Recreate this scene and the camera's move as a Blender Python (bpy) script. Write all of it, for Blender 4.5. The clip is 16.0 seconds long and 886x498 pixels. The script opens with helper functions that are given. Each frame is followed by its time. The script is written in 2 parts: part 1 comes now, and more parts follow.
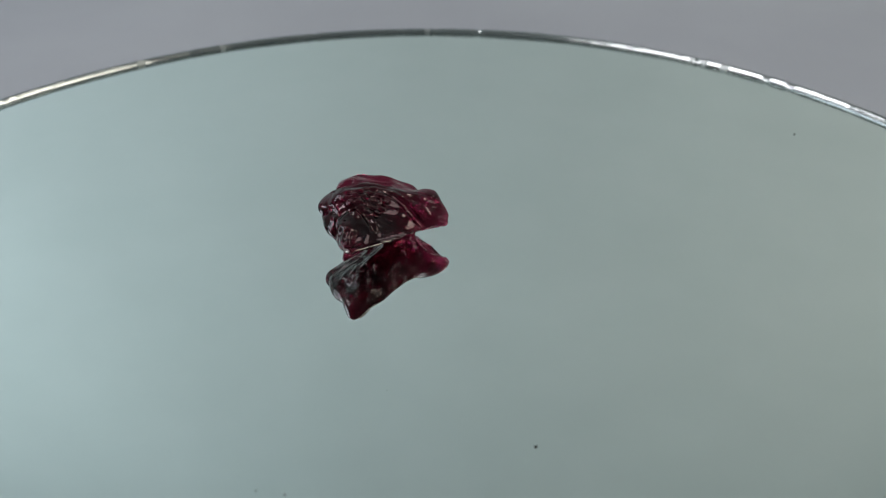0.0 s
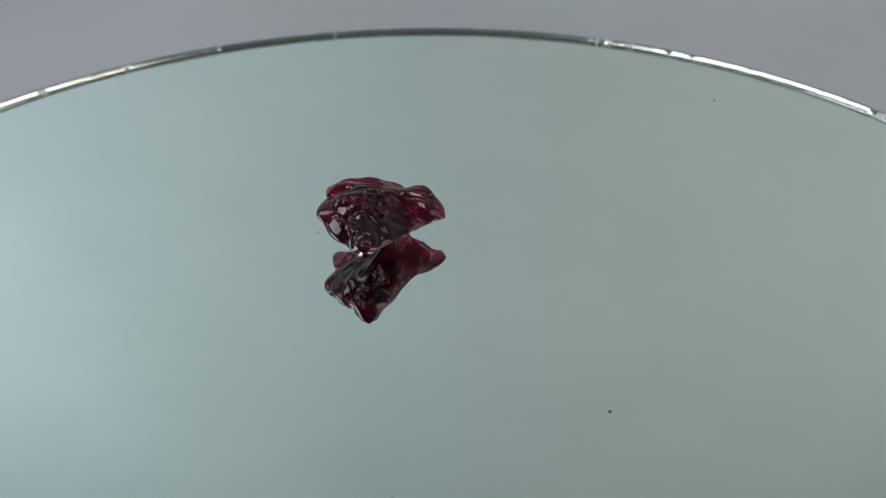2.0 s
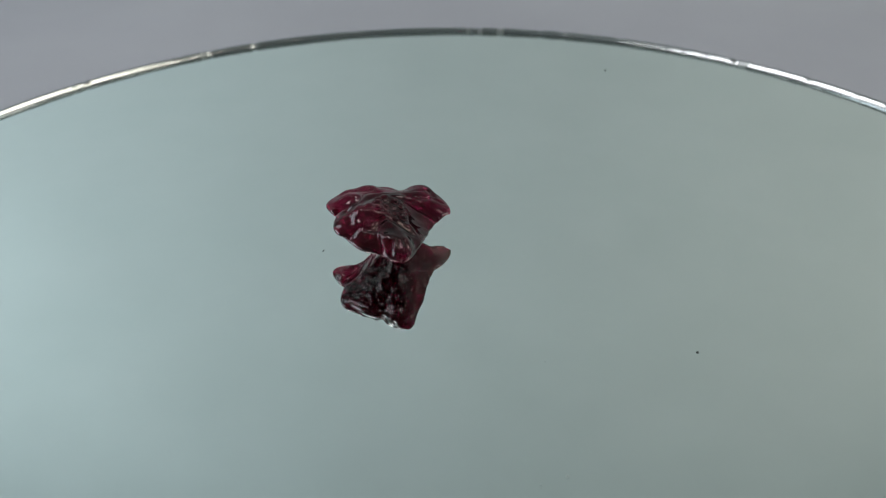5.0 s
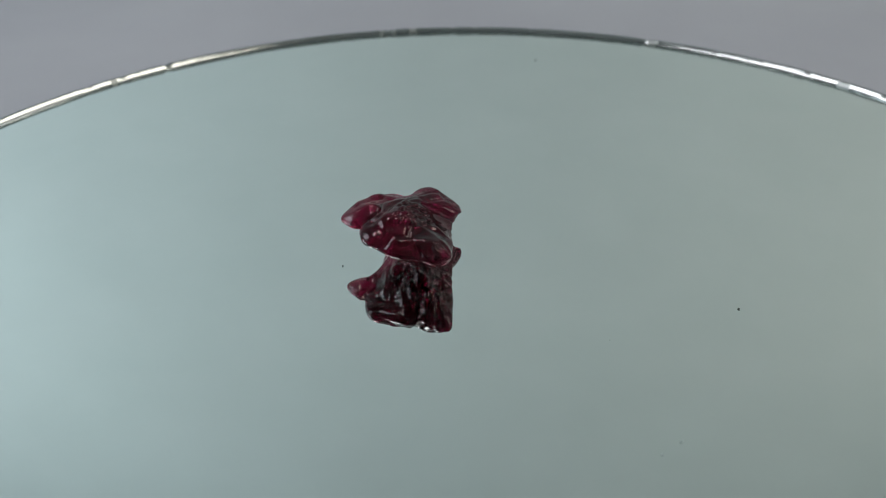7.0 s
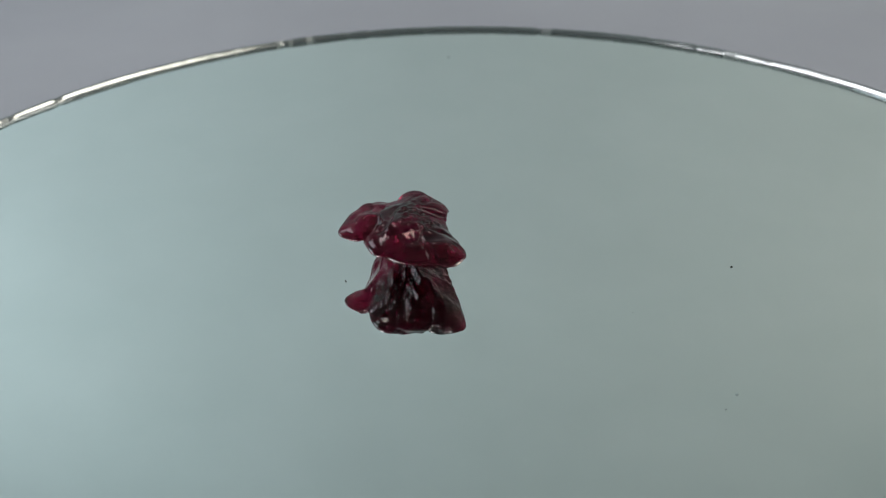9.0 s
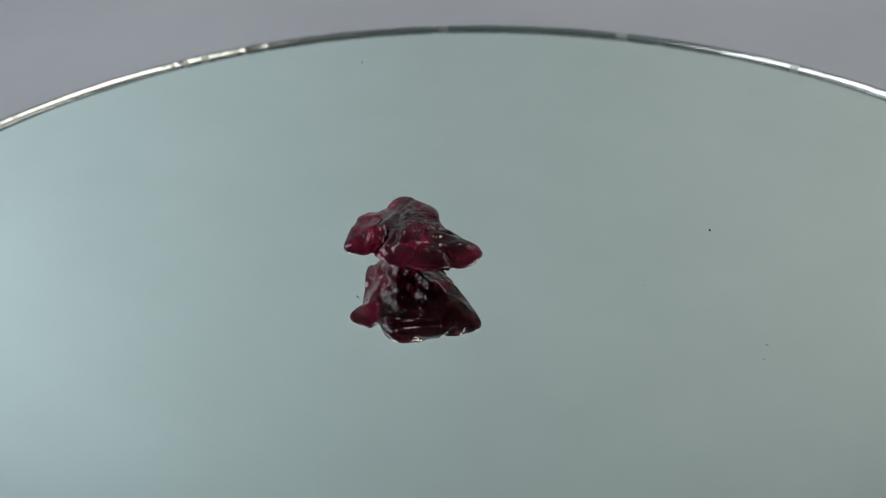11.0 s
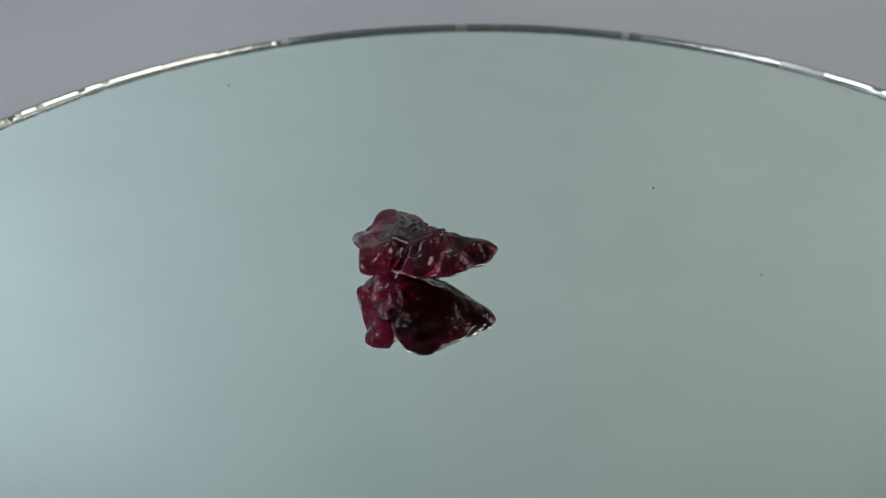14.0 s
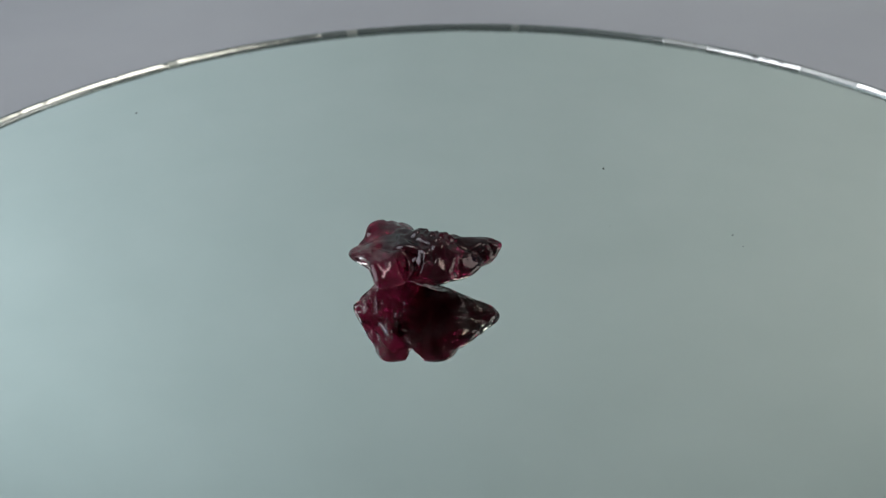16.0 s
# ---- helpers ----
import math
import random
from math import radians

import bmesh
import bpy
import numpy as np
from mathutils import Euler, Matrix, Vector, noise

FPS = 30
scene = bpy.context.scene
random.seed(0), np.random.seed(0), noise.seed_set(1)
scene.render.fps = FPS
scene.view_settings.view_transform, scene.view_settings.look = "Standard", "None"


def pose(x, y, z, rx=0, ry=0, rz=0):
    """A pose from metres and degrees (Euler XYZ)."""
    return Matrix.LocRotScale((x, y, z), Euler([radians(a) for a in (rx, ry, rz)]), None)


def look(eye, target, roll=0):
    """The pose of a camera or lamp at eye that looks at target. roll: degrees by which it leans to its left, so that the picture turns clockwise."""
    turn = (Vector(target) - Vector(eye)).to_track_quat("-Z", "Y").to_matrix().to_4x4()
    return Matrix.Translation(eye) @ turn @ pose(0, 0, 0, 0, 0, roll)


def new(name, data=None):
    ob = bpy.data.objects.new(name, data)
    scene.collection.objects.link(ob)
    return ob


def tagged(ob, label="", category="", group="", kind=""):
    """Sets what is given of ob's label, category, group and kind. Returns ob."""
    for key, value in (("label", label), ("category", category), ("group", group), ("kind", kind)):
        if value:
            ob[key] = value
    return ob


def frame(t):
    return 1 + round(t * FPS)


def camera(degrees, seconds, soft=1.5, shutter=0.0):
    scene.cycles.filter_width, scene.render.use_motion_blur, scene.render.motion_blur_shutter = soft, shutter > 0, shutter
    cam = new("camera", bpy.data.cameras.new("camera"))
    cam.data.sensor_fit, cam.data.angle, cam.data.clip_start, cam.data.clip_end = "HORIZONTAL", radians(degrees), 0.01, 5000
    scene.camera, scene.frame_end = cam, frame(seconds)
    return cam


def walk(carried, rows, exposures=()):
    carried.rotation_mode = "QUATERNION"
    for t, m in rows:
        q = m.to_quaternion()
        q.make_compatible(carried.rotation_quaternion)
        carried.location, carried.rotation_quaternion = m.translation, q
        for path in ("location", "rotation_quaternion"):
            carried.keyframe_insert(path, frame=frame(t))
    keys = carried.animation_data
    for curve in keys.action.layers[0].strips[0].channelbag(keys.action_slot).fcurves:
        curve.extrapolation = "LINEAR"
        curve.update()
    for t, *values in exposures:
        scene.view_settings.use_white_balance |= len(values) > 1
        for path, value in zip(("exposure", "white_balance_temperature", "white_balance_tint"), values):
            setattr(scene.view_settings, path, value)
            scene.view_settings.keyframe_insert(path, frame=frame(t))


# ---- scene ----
# ---- camera ----
cam = camera(55.17, 16.0, soft=1.0)
cam.data.dof.use_dof, cam.data.dof.focus_distance, cam.data.dof.aperture_fstop = True, 0.178, 18
EYE = pose(0, 0, 0.1, 90 - 33.148, 0, 0) @ pose(0, 0, 0, 0, 0, -0.81)
walk(cam, [(0.0, EYE), (16.0, EYE)])

# ---- world, lamps ----
world = bpy.data.worlds.new("world")
scene.world = world
world.use_nodes = True
sky = world.node_tree.nodes.new("ShaderNodeTexSky")
sky.sky_type, sky.sun_disc = "NISHITA", False
sky.sun_elevation, sky.sun_rotation = radians(35), radians(200)
world.node_tree.links.new(sky.outputs[0], world.node_tree.nodes["Background"].inputs[0])
world.node_tree.nodes["Background"].inputs[1].default_value = 0.05
scene.view_settings.exposure = 0.0


def area_lamp(name, eye, target, w, h, power, colour):
    data = bpy.data.lights.new(name, "AREA")
    data.shape, data.size, data.size_y = "RECTANGLE", w, h
    data.energy, data.color = power, colour
    ob = new(name, data)
    ob.matrix_world = look(eye, target)
    return ob


area_lamp("window_light_west", (-1.66, 0.45, 0.85), (0.5, 1.35, 0.72), 1.0, 1.0, 19.8, (0.772, 0.905, 1.0))
# fill light added to brighten the right side, no known source there
area_lamp("window_light_east", (1.66, 0.3, 0.75), (0.2, 1.4, 0.5), 0.9, 0.9, 9.6, (1.0, 0.975, 0.92))
# two lamps over the mirror that glint in its edge
area_lamp("lamp_warm", (0.27, 0.24, 0.60), (-0.03, 0.25, 0), 0.31, 0.095, 0.86, (1.0, 0.99, 0.86))
area_lamp("lamp_cool", (-0.27, 0.23, 0.60), (0.03, 0.25, 0), 0.31, 0.095, 1.02, (0.95, 0.98, 1.0))

# ---- materials ----


def node_mat(name, colour, rough=0.5, metal=0.0):
    m = bpy.data.materials.new(name)
    m.use_nodes = True
    b = m.node_tree.nodes["Principled BSDF"]
    b.inputs["Base Color"].default_value = (*colour, 1)
    b.inputs["Roughness"].default_value = rough
    b.inputs["Metallic"].default_value = metal
    return m, m.node_tree, b


def noise_node(nt, scale, detail=3, rough=0.5):
    tc = nt.nodes.new("ShaderNodeTexCoord")
    n = nt.nodes.new("ShaderNodeTexNoise")
    n.inputs["Scale"].default_value, n.inputs["Detail"].default_value, n.inputs["Roughness"].default_value = scale, detail, rough
    nt.links.new(tc.outputs["Object"], n.inputs["Vector"])
    return n


def ramp(nt, src, stops):
    r = nt.nodes.new("ShaderNodeValToRGB")
    while len(r.color_ramp.elements) < len(stops):
        r.color_ramp.elements.new(0.5)
    for e, (at, col) in zip(r.color_ramp.elements, stops):
        e.position, e.color = at, (*col, 1)
    nt.links.new(src, r.inputs[0])
    return r.outputs[0]


def bump(nt, b, src, strength, distance):
    n = nt.nodes.new("ShaderNodeBump")
    n.inputs["Strength"].default_value, n.inputs["Distance"].default_value = strength, distance
    nt.links.new(src, n.inputs["Height"])
    nt.links.new(n.outputs[0], b.inputs["Normal"])


def mat_mirror():
    m, nt, b = node_mat("mirror_silver", (0.86, 0.93, 0.91), 0.02, 1.0)
    n = noise_node(nt, 38, 4, 0.6)
    nt.links.new(ramp(nt, n.outputs[0], [(0.3, (0.845, 0.915, 0.88)), (0.7, (0.885, 0.945, 0.912))]), b.inputs["Base Color"])
    return m


def mat_edge():
    m, nt, b = node_mat("ground_glass_edge", (0.03, 0.045, 0.042), 0.12)
    n = noise_node(nt, 260, 4, 0.6)
    nt.links.new(ramp(nt, n.outputs[0], [(0.35, (0.010, 0.016, 0.015)), (0.7, (0.045, 0.055, 0.047))]), b.inputs["Base Color"])
    # matt where the grinding left it rough, polished elsewhere
    matt = nt.nodes.new("ShaderNodeAttribute")
    matt.attribute_name = "matt"
    add = nt.nodes.new("ShaderNodeMath")
    add.operation, add.inputs[1].default_value = "MULTIPLY_ADD", 0.22
    nt.links.new(matt.outputs["Fac"], add.inputs[0])
    nt.links.new(ramp(nt, noise_node(nt, 90, 3).outputs[0], [(0.35, (0.10, 0.10, 0.10)), (0.7, (0.2, 0.2, 0.2))]), add.inputs[2])
    nt.links.new(add.outputs[0], b.inputs["Roughness"])
    b.inputs["IOR"].default_value = 2.8
    bump(nt, b, noise_node(nt, 300, 2).outputs[0], 0.05, 0.0004)
    return m


def mat_gem():
    m, nt, b = node_mat("red_gemstone", (0.06, 0.001, 0.01), 0.1)
    # light through thin petals painted as paler red, near black in the thick middle
    glow_noise = noise_node(nt, 110, 4, 0.55)
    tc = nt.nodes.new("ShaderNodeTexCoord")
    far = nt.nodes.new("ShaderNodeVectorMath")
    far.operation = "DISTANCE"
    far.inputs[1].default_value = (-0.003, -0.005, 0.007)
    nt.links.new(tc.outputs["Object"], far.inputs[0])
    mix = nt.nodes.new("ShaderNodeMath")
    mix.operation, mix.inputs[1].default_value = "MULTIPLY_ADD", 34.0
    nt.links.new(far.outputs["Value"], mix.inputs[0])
    nt.links.new(glow_noise.outputs[0], mix.inputs[2])
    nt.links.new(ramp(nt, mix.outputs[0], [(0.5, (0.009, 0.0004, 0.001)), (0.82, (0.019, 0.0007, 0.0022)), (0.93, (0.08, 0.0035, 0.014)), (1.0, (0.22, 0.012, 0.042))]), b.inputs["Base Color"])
    nt.links.new(ramp(nt, noise_node(nt, 420, 4, 0.6).outputs[0], [(0.35, (0.03, 0.03, 0.03)), (0.7, (0.10, 0.10, 0.10))]), b.inputs["Roughness"])
    b.inputs["IOR"].default_value = 1.38
    b.inputs["Specular IOR Level"].default_value = 0.10
    b.inputs["Specular Tint"].default_value = (1.0, 0.76, 0.78, 1)
    b.inputs["Transmission Weight"].default_value = 0.9
    # tool marks, and finer scratches left by polishing
    add = nt.nodes.new("ShaderNodeMath")
    add.operation, add.inputs[1].default_value = "MULTIPLY_ADD", 0.35
    nt.links.new(noise_node(nt, 1600, 3).outputs[0], add.inputs[0])
    nt.links.new(noise_node(nt, 520, 2).outputs[0], add.inputs[2])
    bump(nt, b, add.outputs[0], 0.14, 0.0003)
    return m


def mat_table():
    m, nt, b = node_mat("grey_table", (0.42, 0.40, 0.42), 0.75)
    n = noise_node(nt, 7, 4, 0.55)
    nt.links.new(ramp(nt, n.outputs[0], [(0.3, (0.29, 0.285, 0.312)), (0.7, (0.345, 0.339, 0.365))]), b.inputs["Base Color"])
    bump(nt, b, noise_node(nt, 900, 3).outputs[0], 0.15, 0.0003)
    return m


def mat_wall(name, colour):
    m, nt, b = node_mat(name, colour, 0.85)
    lo, hi = [c * 0.95 for c in colour], [min(1, c * 1.04) for c in colour]
    nt.links.new(ramp(nt, noise_node(nt, 1.6, 4).outputs[0], [(0.3, lo), (0.7, hi)]), b.inputs["Base Color"])
    bump(nt, b, noise_node(nt, 140, 3).outputs[0], 0.2, 0.001)
    return m


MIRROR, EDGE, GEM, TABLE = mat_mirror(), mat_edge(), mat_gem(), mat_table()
WALL, CEIL = mat_wall("wall_paint", (0.60, 0.63, 0.62)), mat_wall("ceiling_paint", (0.75, 0.77, 0.76))
FLUFF, _, _ = node_mat("grey_fluff", (0.31, 0.35, 0.34), 0.9)
SPECK, _, _ = node_mat("dark_grit", (0.03, 0.035, 0.03), 0.8)


def mesh_from(name, verts, faces, mat, smooth=True):
    me = bpy.data.meshes.new(name)
    me.from_pydata([tuple(v) for v in verts], [], [tuple(f) for f in faces])
    me.materials.append(mat)
    if smooth:
        me.polygons.foreach_set("use_smooth", [True] * len(me.polygons))
    me.update()
    return me


def box_mesh(name, lo, hi, mat, bevel=0.0):
    bm = bmesh.new()
    bmesh.ops.create_cube(bm, size=1)
    for v in bm.verts:
        v.co = [lo[i] + (v.co[i] + 0.5) * (hi[i] - lo[i]) for i in range(3)]
    if bevel:
        bmesh.ops.bevel(bm, geom=bm.edges[:], offset=bevel, segments=3, affect="EDGES", profile=0.5)
    me = bpy.data.meshes.new(name)
    bm.to_mesh(me)
    bm.free()
    me.materials.append(mat)
    return me


# ---- the room that closes the place ----
GROUND = -0.004
MIDDLE = np.array((-0.002, 0.012, 0.007))


def room():
    h, top = 0.75, 2.1
    x0, x1, y0, y1, t = -1.7, 1.7, -1.4, 1.5, 0.1
    tagged(new("wall_north", box_mesh("wall_north", (x0 - t, y1, -h), (x1 + t, y1 + t, top), WALL)), "plain pale grey painted wall", "wall", kind="structure")
    tagged(new("wall_south", box_mesh("wall_south", (x0 - t, y0 - t, -h), (x1 + t, y0, top), WALL)), "plain pale grey painted wall", "wall", kind="structure")
    # the east opening is added, out of view, to go with the fill light
    for name, xa, xb, wy, wz in (("wall_east", x1, x1 + t, 0.3, 0.75), ("wall_west", x0 - t, x0, 0.45, 0.85)):
        bm = bmesh.new()
        ya, yb, za, zb = wy - 0.5, wy + 0.5, wz - 0.55, wz + 0.55
        for lo, hi in (((xa, y0, -h), (xb, ya, top)), ((xa, yb, -h), (xb, y1, top)), ((xa, ya, -h), (xb, yb, za)), ((xa, ya, zb), (xb, yb, top))):
            me = box_mesh("piece", lo, hi, WALL)
            bm.from_mesh(me)
            bpy.data.meshes.remove(me)
        me = bpy.data.meshes.new(name)
        bm.to_mesh(me)
        bm.free()
        me.materials.append(WALL)
        tagged(new(name, me), "plain pale grey painted wall with an opening that lets light in", "wall", kind="structure")
    tagged(new("floor", box_mesh("floor", (x0 - t, y0 - t, -h - t), (x1 + t, y1 + t, -h), WALL)), "plain grey floor", "floor", kind="structure")
    tagged(new("ceiling", box_mesh("ceiling", (x0 - t, y0 - t, top), (x1 + t, y1 + t, top + t), CEIL)), "plain white painted ceiling", "ceiling", kind="structure")


def table():
    root = tagged(new("table"), "matte lilac-grey table under the round mirror", "table")
    root.location = (0, 0.25, -0.75)
    parts = [("tabletop", (-0.9, -0.6, 0.712), (0.9, 0.6, 0.75 + GROUND))]
    for sx in (-1, 1):
        for sy in (-1, 1):
            parts.append(("leg", (sx * 0.82 - 0.03, sy * 0.52 - 0.03, 0), (sx * 0.82 + 0.03, sy * 0.52 + 0.03, 0.712)))
    for name, lo, hi in parts:
        new(name, box_mesh(name, lo, hi, TABLE, 0.004)).parent = root


# ---- the round mirror ----
RADIUS = 0.151


def reach(a):
    """The mirror's radius at an angle: the disc was cut by hand, a little out of round."""
    off = (math.degrees(a) + 25 + 180) % 360 - 180
    return 1 + 0.003 * math.exp(-(off / 28) ** 2)


# stretches of the edge that stayed matt: degrees from, to
MATT = ((52.0, 52.5), (50.1, 50.8), (47.4, 48.4), (87.2, 87.8), (15.2, 16.4), (-56, -50.5), (114.7, 115.1), (-9, -7.6), (-31, -30), (-75, -68), (124.8, 126.0))


def matt_at(degrees):
    """1 on a matt stretch of the edge, 0 elsewhere."""
    return max((1.0 for a, b in MATT if (degrees - a) % 360 < b - a), default=0.0)


def round_mirror():
    root = tagged(new("round_mirror"), "round frameless mirror with a roughly ground glass edge, turning slowly", "mirror")
    n = 720
    # silvered face
    rings = [0.0, 0.03, 0.07, 0.11, RADIUS - 0.0012]
    verts, faces = [(0, 0, 0)], []
    for r in rings[1:]:
        for i in range(n):
            a = 2 * math.pi * i / n
            verts.append((r * reach(a) * math.cos(a), r * reach(a) * math.sin(a), 0))
    for i in range(n):
        j = (i + 1) % n
        faces.append((0, 1 + i, 1 + j))
        for k in range(len(rings) - 2):
            a, b = 1 + k * n, 1 + (k + 1) * n
            faces.append((a + i, b + i, b + j, a + j))
    new("mirror_face", mesh_from("mirror_face", verts, faces, MIRROR, False)).parent = root
    # ground edge: a rounded bead with uneven width and chips, down to the table
    verts, faces, prof = [], [], []
    n2 = 1440
    for i in range(n2):
        a = 2 * math.pi * i / n2
        c, s = math.cos(a), math.sin(a)
        wob = noise.noise((c * 9, s * 9, 0.3)) * 0.6 + noise.noise((c * 40, s * 40, 2.3)) * 0.2
        chip = max(0.0, noise.noise((c * 60, s * 60, 7.7)) - 0.36)
        lean = noise.noise((c * 22, s * 22, 5.1)) * 0.12
        h = 0.00140 * (1 + 0.15 * wob) - 0.0008 * chip
        w = 0.00140 * (1 + 0.15 * wob)
        ring = []
        for dr, dz in ((-1, 0), (-1, 0.16), (-0.94, 0.26), (-0.66, 0.54), (-0.36, 0.84), (-0.2, 1.0), (0.2, 0.97), (0.6, 0.7), (1, 0.2)):
            ring.append((w * dr + lean * 0.0003 * dz, max(h, 0.0003) * dz))
        ring += [(w, -0.002), (w * 0.5, GROUND), (-w, GROUND)]
        for dr, z in ring:
            r = RADIUS * reach(a) - 0.0006 + dr
            verts.append((r * c, r * s, z))
    m = 12
    for i in range(n2):
        j = (i + 1) % n2
        for k in range(m):
            l = (k + 1) % m
            faces.append((i * m + k, j * m + k, j * m + l, i * m + l))
    edge = mesh_from("ground_edge", verts, faces, EDGE)
    dull = edge.attributes.new("matt", "FLOAT", "POINT")
    dull.data.foreach_set("value", [v for i in range(n2) for v in [matt_at(360 * i / n2)] * m])
    new("ground_edge", edge).parent = root
    root.children[0]["label"] = "clean silvered mirror surface"
    return root


# ---- the carved gemstone ----


class Carving:
    """Blend of rounded lobes on a grid, turned into one closed surface."""

    def __init__(self, lo, hi, step):
        self.lo, self.step = np.array(lo), step
        axes = [np.arange(a, b, step) for a, b in zip(lo, hi)]
        self.p = np.stack(np.meshgrid(*axes, indexing="ij"), -1).astype(np.float32)
        self.sum = np.zeros(self.p.shape[:3])
        self.blend = 0.0003

    def cut(self, around, tilt, d):
        """A flat cut: the direction it faces in degrees, its distance from the middle in millimetres."""
        a, t = radians(around), radians(tilt)
        n = np.array((math.cos(t) * math.cos(a), math.cos(t) * math.sin(a), math.sin(t)))
        self.take(self.p @ n.astype(np.float32) - float(MIDDLE @ n) - d / 1000)

    def ball(self, x, y, z, a, b, c, rx=0, ry=0, rz=0):
        """Distance to an ellipsoid at (x, y, z), half axes a, b, c in millimetres, turned by degrees."""
        r = np.array(Euler([radians(v) for v in (rx, ry, rz)]).to_matrix(), np.float32)
        q = (self.p - np.array((x, y, z), np.float32) / 1000) @ r
        s = np.array((a, b, c), np.float32) / 1000
        k0 = np.sqrt(((q / s) ** 2).sum(-1)) + 1e-9
        k1 = np.sqrt(((q / s ** 2) ** 2).sum(-1)) + 1e-9
        return k0 * (k0 - 1) / k1

    def scoop(self, *a):
        """A hollow ground out of the stone."""
        self.take(-self.ball(*a))

    def take(self, d):
        self.sum += np.exp(np.clip(d / self.blend, -30, 30))

    def field(self):
        return np.log(self.sum) * self.blend

    def merge(self, f, d, soft):
        """Joins another form to the stone with a rounded seam, in millimetres."""
        k = soft / 1000
        h = np.clip(0.5 + 0.5 * (d - f) / k, 0, 1)
        return d * (1 - h) + f * h - k * h * (1 - h)

    def groove(self, f, pts, width, depth):
        """A line cut along points, in millimetres; a negative depth raises a ridge."""
        ends = np.array(pts) / 1000
        lo, hi = ends.min(0) - 0.0026 * width, ends.max(0) + 0.0026 * width
        w = tuple(slice(max(int((a - o) / self.step), 0), max(int((b - o) / self.step) + 2, 0)) for a, b, o in zip(lo, hi, self.lo))
        p = self.p[w]
        d = np.full(p.shape[:3], 1.0)
        for a, b in zip(ends, ends[1:]):
            u = np.clip(((p - a) @ (b - a)) / ((b - a) @ (b - a)), 0, 1)
            d = np.minimum(d, np.linalg.norm(p - a - u[..., None] * (b - a), axis=-1))
        f = f.copy()
        f[w] += depth / 1000 * np.exp(-(d / width * 1000) ** 2)
        return f

    def top(self, f, x, y):
        """Height of the surface over (x, y), and the way it faces, in millimetres."""
        def z_at(x, y):
            i, j = (int(round((v / 1000 - o) / self.step)) for v, o in zip((x, y), self.lo))
            inside = np.nonzero(f[i, j] < 0)[0]
            return (self.lo[2] + (inside[-1] if len(inside) else 0) * self.step) * 1000
        d = 0.8
        n = Vector(((z_at(x - d, y) - z_at(x + d, y)) / (2 * d), (z_at(x, y - d) - z_at(x, y + d)) / (2 * d), 1)).normalized()
        return z_at(x, y), n

    def stud(self, f, at, up, along, size, soft):
        """Joins one small rounded form: its place, upward and lengthwise directions, half axes in millimetres."""
        up = Vector(up).normalized()
        side = up.cross(Vector(along)).normalized()
        r = np.array((side.cross(up), side, up)).T
        at, s = np.array(at) / 1000, np.array(size) / 1000
        k = [(int((c - o - 1.5 * max(s)) / self.step), int((c - o + 1.5 * max(s)) / self.step) + 2) for c, o in zip(at, self.lo)]
        w = tuple(slice(max(a, 0), b) for a, b in k)
        q = (self.p[w] - at) @ r
        k0 = np.sqrt(((q / s) ** 2).sum(-1)) + 1e-9
        k1 = np.sqrt(((q / s ** 2) ** 2).sum(-1)) + 1e-9
        f[w] = self.merge(f[w], k0 * (k0 - 1) / k1, soft)

    def follow(self, f, pts, width, depth):
        """A line cut along the upper surface over points (x, y)."""
        line = []
        for (xa, ya), (xb, yb) in zip(pts, pts[1:]):
            for u in (0, 0.25, 0.5, 0.75):
                x, y = xa + (xb - xa) * u, ya + (yb - ya) * u
                line.append((x, y, self.top(f, x, y)[0]))
        line.append((*pts[-1], self.top(f, *pts[-1])[0]))
        return self.groove(f, line, width, depth)

    def surface(self, f):
        """Surface nets."""
        f[0], f[-1], f[:, 0], f[:, -1], f[:, :, 0], f[:, :, -1] = (1e-3,) * 6
        s = f < 0
        nx, ny, nz = (d - 1 for d in f.shape)
        acc, cnt = np.zeros((nx, ny, nz, 3)), np.zeros((nx, ny, nz))
        corners = [(i, j, k) for i in (0, 1) for j in (0, 1) for k in (0, 1)]

        def sub(a, o):
            return a[o[0]:o[0] + nx, o[1]:o[1] + ny, o[2]:o[2] + nz]
        for o in corners:
            for ax in range(3):
                if o[ax]:
                    continue
                o2 = tuple(v + (i == ax) for i, v in enumerate(o))
                fa, fb = sub(f, o), sub(f, o2)
                cut = sub(s, o) != sub(s, o2)
                u = np.where(cut, fa / np.where(cut, fa - fb, 1), 0)
                for i in range(3):
                    acc[..., i] += np.where(cut, o[i] + (u if i == ax else 0), 0)
                cnt += cut
        live = cnt > 0
        index = np.full(live.shape, -1)
        index[live] = np.arange(live.sum())
        base = np.stack(np.nonzero(live), -1)
        verts = self.lo + (base + acc[live] / cnt[live][:, None]) * self.step
        faces = []
        for ax in range(3):
            b, c = (ax + 1) % 3, (ax + 2) % 3
            ea = [slice(None)] * 3
            eb = [slice(None)] * 3
            ea[ax], eb[ax] = slice(0, -1), slice(1, None)
            at = np.stack(np.nonzero(s[tuple(ea)] != s[tuple(eb)]), -1)
            at = at[(at[:, b] > 0) & (at[:, c] > 0)]
            eb_, ec_ = np.eye(3, dtype=int)[b], np.eye(3, dtype=int)[c]
            quad = [at - eb_ - ec_, at - ec_, at, at - eb_]
            quad = np.stack([index[tuple(q.T)] for q in quad], -1)
            flip = ~s[tuple(at.T)]
            quad[flip] = quad[flip][:, ::-1]
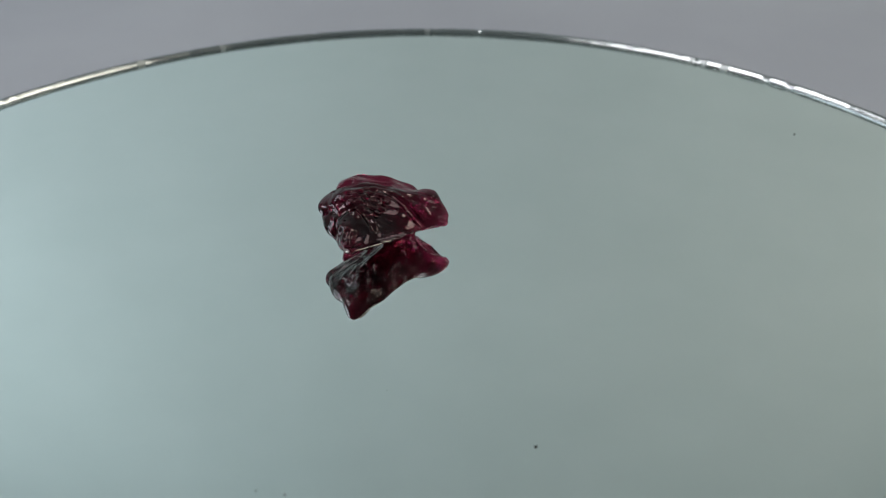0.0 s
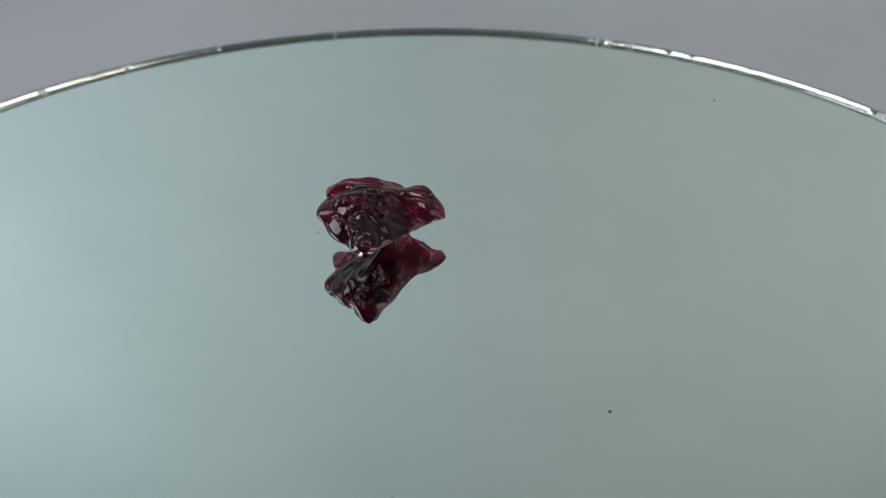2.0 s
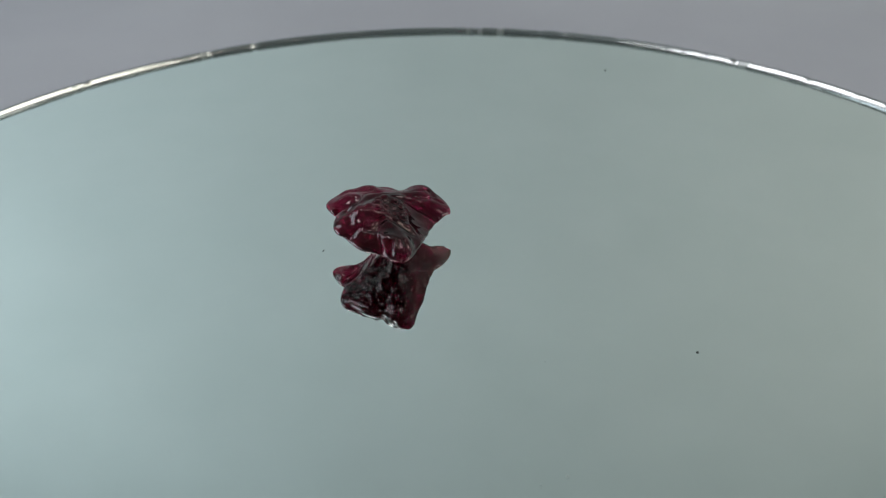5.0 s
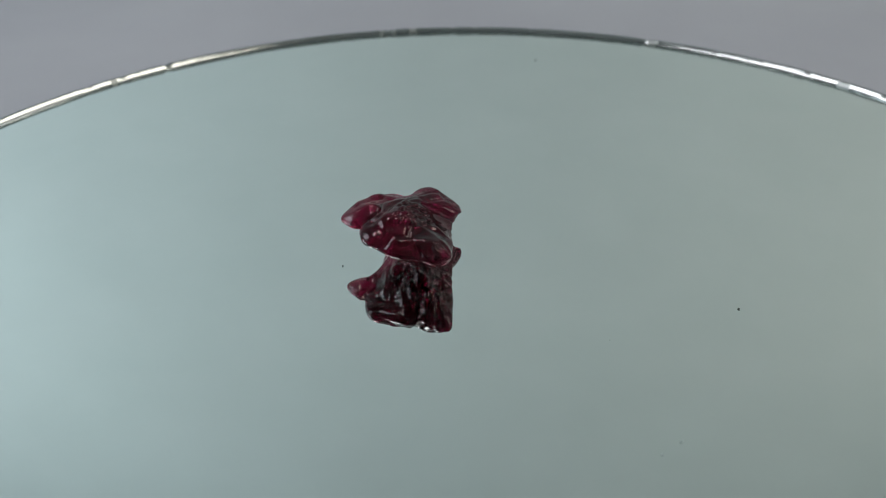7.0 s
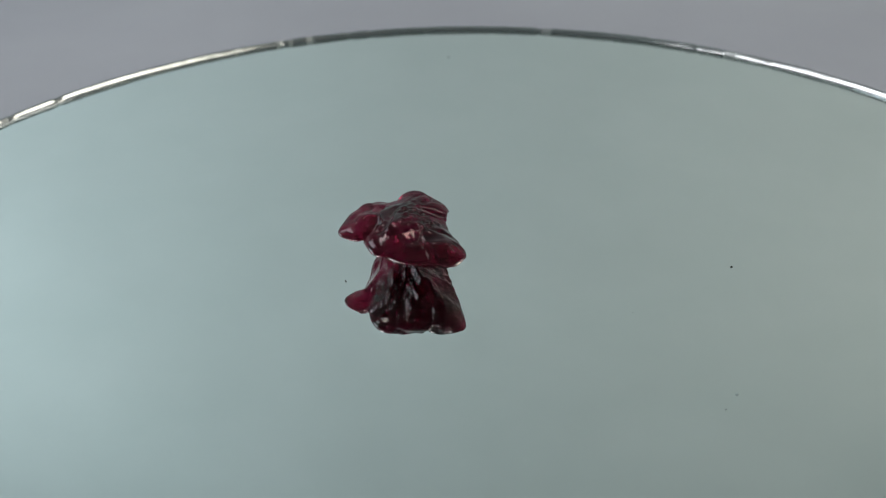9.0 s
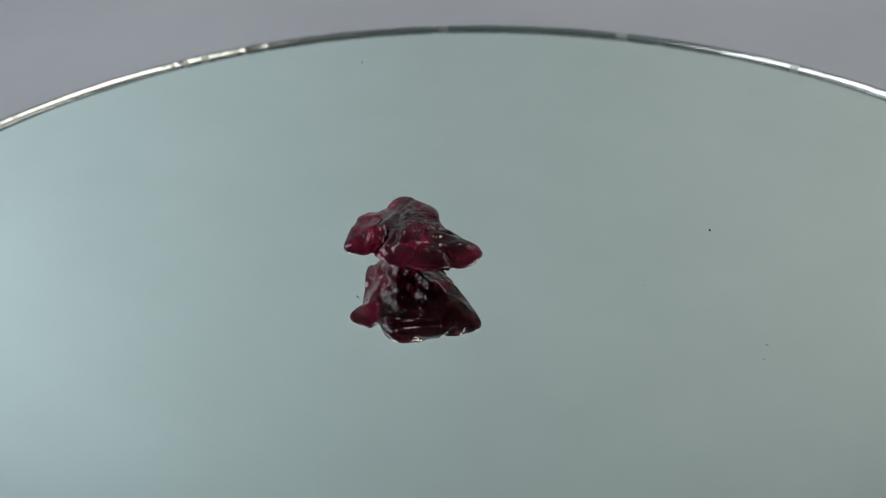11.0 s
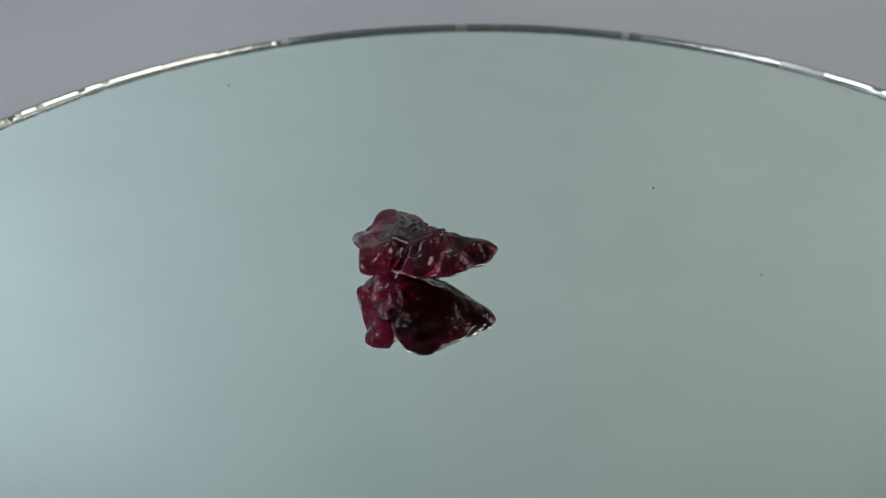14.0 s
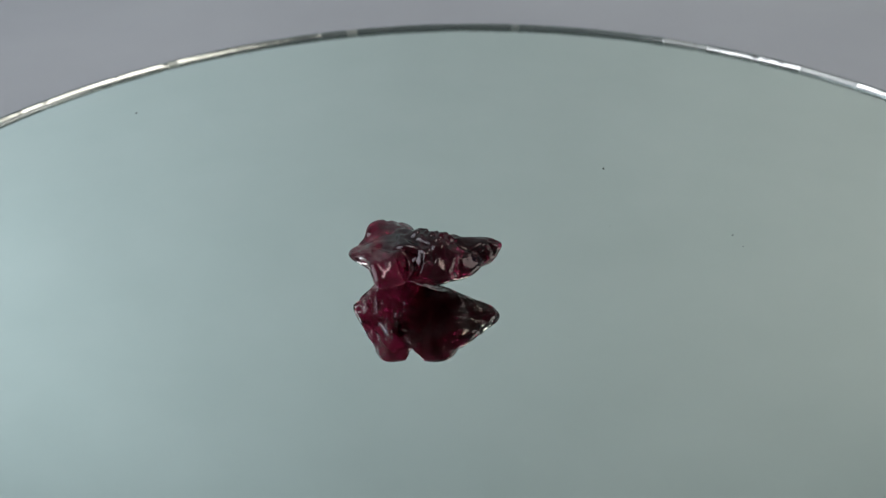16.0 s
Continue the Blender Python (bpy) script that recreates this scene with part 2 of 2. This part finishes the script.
            faces.append(quad)
        return verts, np.concatenate(faces)


def carved_gem():
    g = Carving((-0.0215, -0.007, -0.0006), (0.0185, 0.0285, 0.0185), 0.00023)
    g.cut(13, -40, 11.58)
    g.cut(45, -35, 15.10)
    g.cut(96, -35, 9.95)
    g.cut(116, -41, 9.04)
    g.cut(170, -48, 6.62)
    g.cut(224, -35, 11.06)
    g.cut(276, -58, 6.93)
    g.cut(303, -40, 6.67)
    g.cut(23, 16, 13.30)
    g.cut(39, -14, 12.81)
    g.cut(91, -14, 13.12)
    g.cut(93, 9, 13.54)
    g.cut(162, 18, 12.72)
    g.cut(206, 19, 11.85)
    g.cut(276, 46, 13.42)
    g.cut(301, 4, 10.17)
    g.cut(313, -4, 9.68)
    g.cut(0, 46, 11.01)
    g.cut(48, 47, 9.41)
    g.cut(76, 50, 10.39)
    g.cut(137, 47, 11.22)
    g.cut(178, 45, 10.83)
    g.cut(211, 50, 11.10)
    g.cut(262, 86, 9.54)
    g.cut(315, 48, 5.25)
    g.cut(70, 77, 6.21)
    g.cut(257, 74, 7.52)
    g.scoop(1.06, 19.19, 11.49, 1.51, 3.74, 10.07, -65, -73, 48)
    g.scoop(6.29, 20.68, 3.02, 1.32, 3.08, 3.39, 100, -45, -147)
    g.scoop(4.30, 11.59, 1.39, 1.85, 6.66, 5.21, 13, -53, 121)
    g.scoop(3.45, 20.66, 10.28, 0.95, 3.92, 4.49, -96, -43, 54)
    g.scoop(-11.56, 3.94, 4.20, 2.76, 3.46, 5.15, 97, -72, 33)
    g.scoop(8.49, 17.02, 2.44, 2.56, 4.67, 2.73, -110, 47, -42)
    g.scoop(-9.05, 16.95, 4.84, 1.04, 4.90, 3.94, 88, -46, -52)
    g.scoop(-9.40, 6.40, 12.92, 1.40, 2.79, 6.97, -81, 63, 54)
    g.scoop(3.93, 5.52, 8.76, 2.82, 6.47, 9.96, -130, 62, 139)
    g.scoop(-1.30, 10.51, 13.39, 1.71, 8.83, 3.93, 32, -62, -57)
    g.scoop(-9.66, 17.41, 12.16, 1.57, 2.72, 4.67, 168, 46, -41)
    g.scoop(8.83, 15.28, 2.30, 1.10, 3.14, 2.52, -83, -49, 174)
    g.scoop(-3.26, 19.33, 2.65, 0.97, 6.66, 4.00, 94, -50, -36)
    g.scoop(-7.04, 6.56, 1.57, 1.20, 3.22, 6.58, 4, 60, -169)
    g.scoop(-6.15, 12.90, 1.56, 1.78, 4.01, 7.19, 135, 57, 163)
    g.scoop(0.91, 7.85, 2.50, 1.07, 4.77, 6.33, 20, -64, 121)
    g.scoop(-4.04, 23.56, 7.11, 1.27, 4.34, 4.43, 45, -33, -79)
    g.scoop(-2.46, 4.18, 2.35, 3.01, 2.46, 3.79, 134, 10, 170)
    f = g.field()
    x, y, z = (g.p[..., i] * 1000 for i in range(3))
    # edges rounded by polishing, faces slightly wavy
    for _ in range(7):
        for ax in range(3):
            f = (np.roll(f, 1, ax) + 2 * f + np.roll(f, -1, ax)) / 4
    f = f - 0.00015 + 0.00006 * np.sin(x * 1.15 + 1.6 * np.sin(y * 0.7 + z)) * np.sin(y * 1.3 + 0.8 * z) + 0.00003 * np.sin(z * 2.1 + x * 1.9) * np.sin(y * 2.3 - x)
    # petals and the pointed head stand proud of the body
    f = g.merge(f, g.ball(-8.95, 21.2, 9.3, 4.2, 2.7, 1.7, 0, 10, 130), 1.2)
    f = g.merge(f, g.ball(7.3, 14.0, 7.5, 5.7, 3.4, 1.8, 0, 25, -27), 1.2)
    f = g.merge(f, g.ball(6.4, 17.3, 8.2, 3.6, 3.0, 1.5, 0, -15, 13), 1.2)
    f = g.merge(f, g.ball(1.2, 22.1, 7.4, 4.6, 2.2, 1.5, 0, 14, 40), 1.2)
    f = g.merge(f, g.ball(-7.6, 1.0, 9.1, 3.5, 2.1, 1.5, 0, 3, -95), 1.2)
    f = g.merge(f, g.ball(-12.65, 13.2, 9.5, 2.8, 3.2, 1.9, 0, 10, 152), 1.2)
    # the long lower petal that overhangs the base
    f = g.merge(f, g.ball(-12.0, 7.8, 8.3, 1.9, 4.6, 1.5, 0, -6, 14), 1.0)
    # the long rounded wing in front, and the lines that part the petals
    f = g.merge(f, g.ball(-7.3, 2.7, 7.8, 3.2, 4.6, 2.9, 0, 0, -6), 0.5)
    f = g.follow(f, [(-11.0, 2.6), (-10.7, 4.6), (-9.8, 6.3), (-8.0, 7.1), (-6.0, 6.7), (-4.2, 5.2), (-3.2, 3.2)], 0.6, 0.6)
    for line in ([(-9.3, 0.9), (-10.0, 0.0)], [(-8.2, 0.2), (-8.6, -1.7)], [(-6.9, 0.2), (-7.3, -2.0)]):
        f = g.follow(f, line, 0.4, 0.4)
    f = g.follow(f, [(-12.0, 14.2), (-11.0, 13.7), (-9.2, 13.6), (-6.8, 14.6), (-3.4, 15.4), (-0.6, 15.0), (2.2, 14.4)], 0.75, 0.85)
    f = g.follow(f, [(-14.0, 9.2), (-12.2, 8.4), (-10.9, 6.4)], 0.5, 0.5)
    f = g.follow(f, [(-11.3, 18.4), (-9.9, 16.9), (-7.6, 17.2), (-4.7, 19.4), (-0.8, 20.4)], 0.6, 0.7)
    f = g.follow(f, [(-1.4, 13.2), (2.5, 12.8), (5.0, 10.9), (6.5, 9.3)], 0.65, 0.8)
    f = g.follow(f, [(2.0, 16.5), (6.0, 16.2), (9.5, 15.0)], 0.45, 0.4)
    f = g.follow(f, [(4.6, 13.6), (7.4, 13.2), (10.2, 12.4)], 0.4, 0.35)
    f = g.follow(f, [(-2.0, 22.0), (-6.0, 22.2), (-9.0, 22.2)], 0.4, 0.35)
    for k in range(4):
        f = g.groove(f, [(9.0, 10.6 + k * 1.1, 7.6 - 0.2 * k), (12.0, 10.0 + k * 1.2, 5.6)], 0.28, 0.4)
    # overlapping scales on the back
    c, s = math.cos(radians(8)), math.sin(radians(8))
    base, rng = f.copy(), random.Random(4)
    for row in range(-2, 3):
        for col in range(-3, 4):
            u, v = (col + 0.5 * (row % 2)) * 2.15 + rng.uniform(-0.2, 0.2), row * 1.5 + rng.uniform(-0.15, 0.15)
            if (u / 5.4) ** 2 + (v / 3.3) ** 2 > 1:
                continue
            x0, y0 = -5.0 + c * u - s * v, 10.3 + s * u + c * v
            h, up = g.top(base, x0, y0)
            f = g.groove(f, [(x0 - s * 0.95, y0 - c * 0.95, h), (x0 - s, y0 - c, h)], 0.8, 0.3)
            g.stud(f, (x0, y0, h - 0.08), up + Vector((0.28 * s, -0.28 * c, 0)) * -1, (c, s, 0), (1.0, 0.78, 0.42 + rng.uniform(0, 0.12)), 0.22)
    # small drilled dimples
    for x0, y0, r in ((-8.8, 16.2, 0.6), (8.6, 13.9, 0.6)):
        f = g.follow(f, [(x0, y0), (x0 + 0.4, y0 + 0.3)], r, 0.45)
    # chisel marks left on the underside
    low = 1 / (1 + np.exp((z - 6.2) * 2.5))
    f = f + 0.00030 * low * np.abs(np.sin(0.9 * x + 1.4 * np.sin(0.8 * y + 0.5 * z))) * np.abs(np.sin(1.1 * y - 0.5 * x + 1.2 * np.sin(0.9 * z + x)))
    f = f + 0.00010 * low * np.abs(np.sin(2.3 * x + 1.7 * y + 1.1 * np.sin(1.9 * z)))
    f = np.maximum(f, 0.0001 - g.p[..., 2])
    verts, faces = g.surface(f)
    verts = verts - np.array(GEM_AT)
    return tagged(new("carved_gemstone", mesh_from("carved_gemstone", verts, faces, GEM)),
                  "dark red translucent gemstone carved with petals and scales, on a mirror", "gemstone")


GEM_AT = (-0.001, 0.011, 0.0)


def speck(at, size, seed, mat=None, label="tiny dark speck of grit lying on the mirror"):
    rng = random.Random(seed)
    bm = bmesh.new()
    bmesh.ops.create_icosphere(bm, subdivisions=2, radius=size)
    for v in bm.verts:
        v.co *= rng.uniform(0.7, 1.2)
        v.co.z = max(v.co.z * 0.4 + size * 0.28, 0.00002)
    me = bpy.data.meshes.new("dust_speck")
    bm.to_mesh(me)
    bm.free()
    me.materials.append(mat or SPECK)
    ob = tagged(new("dust_speck", me), label, "dust speck", "specks on the mirror")
    RIDERS.append((ob, pose(at[0], at[1], 0)))
    return ob


RIDERS = []
room()
table()
RIDERS.append((round_mirror(), pose(0, 0, 0)))
RIDERS.append((carved_gem(), pose(*GEM_AT)))
speck((0.02515, -0.04788), 0.00028, 1)
EDGE_SPECK = speck((0.1058, 0.06384), 0.0003, 2)
speck((-0.01523, 0.02085), 0.00016, 3)
speck((-0.0149, 0.0212), 0.00013, 4)
speck((-0.0133, -0.0568), 0.00026, 5, FLUFF, "faint grey fleck of fluff lying on the mirror")
speck((-0.0178, -0.0559), 0.0002, 6, FLUFF, "faint grey fleck of fluff lying on the mirror")
speck((0.0009, -0.0343), 0.00013, 7, FLUFF, "faint grey fleck of fluff lying on the mirror")

# the mirror's centre and turn: seconds, x, y, degrees
TURN = (
    (0.0, -0.01090, 0.14320, -0.00),
    (0.5, -0.01047, 0.14350, 3.38),
    (1.0, -0.00983, 0.14374, 6.76),
    (1.5, -0.00949, 0.14376, 10.11),
    (2.0, -0.00826, 0.14370, 13.44),
    (2.5, -0.00692, 0.14372, 16.73),
    (3.0, -0.00560, 0.14377, 20.00),
    (3.5, -0.00484, 0.14376, 23.28),
    (4.0, -0.00375, 0.14368, 26.57),
    (6.5, 0.00267, 0.14415, 43.99),
    (7.0, 0.00461, 0.14408, 47.56),
    (7.5, 0.00520, 0.14430, 51.16),
    (8.0, 0.00526, 0.14472, 54.77),
    (8.5, 0.00545, 0.14506, 58.37),
    (9.0, 0.00568, 0.14506, 61.98),
    (11.5, 0.00716, 0.14618, 80.13),
    (12.0, 0.00743, 0.14638, 83.74),
    (12.5, 0.00769, 0.14650, 87.34),
    (13.0, 0.00765, 0.14653, 90.94),
    (13.5, 0.00722, 0.14674, 94.55),
    (14.0, 0.00704, 0.14699, 98.17),
    (14.5, 0.00678, 0.14736, 101.80),
    (15.0, 0.00646, 0.14749, 105.44),
    (15.5, 0.00630, 0.14755, 109.06),
    (16.0, 0.00608, 0.14735, 112.68),
)


def motions():
    for ob, at in RIDERS:
        lag = 0.34 if ob is EDGE_SPECK else 0.0
        walk(ob, [(t, pose(x, y, 0, 0, 0, a - lag * max(t - 4, 0)) @ at) for t, x, y, a in TURN])


motions()
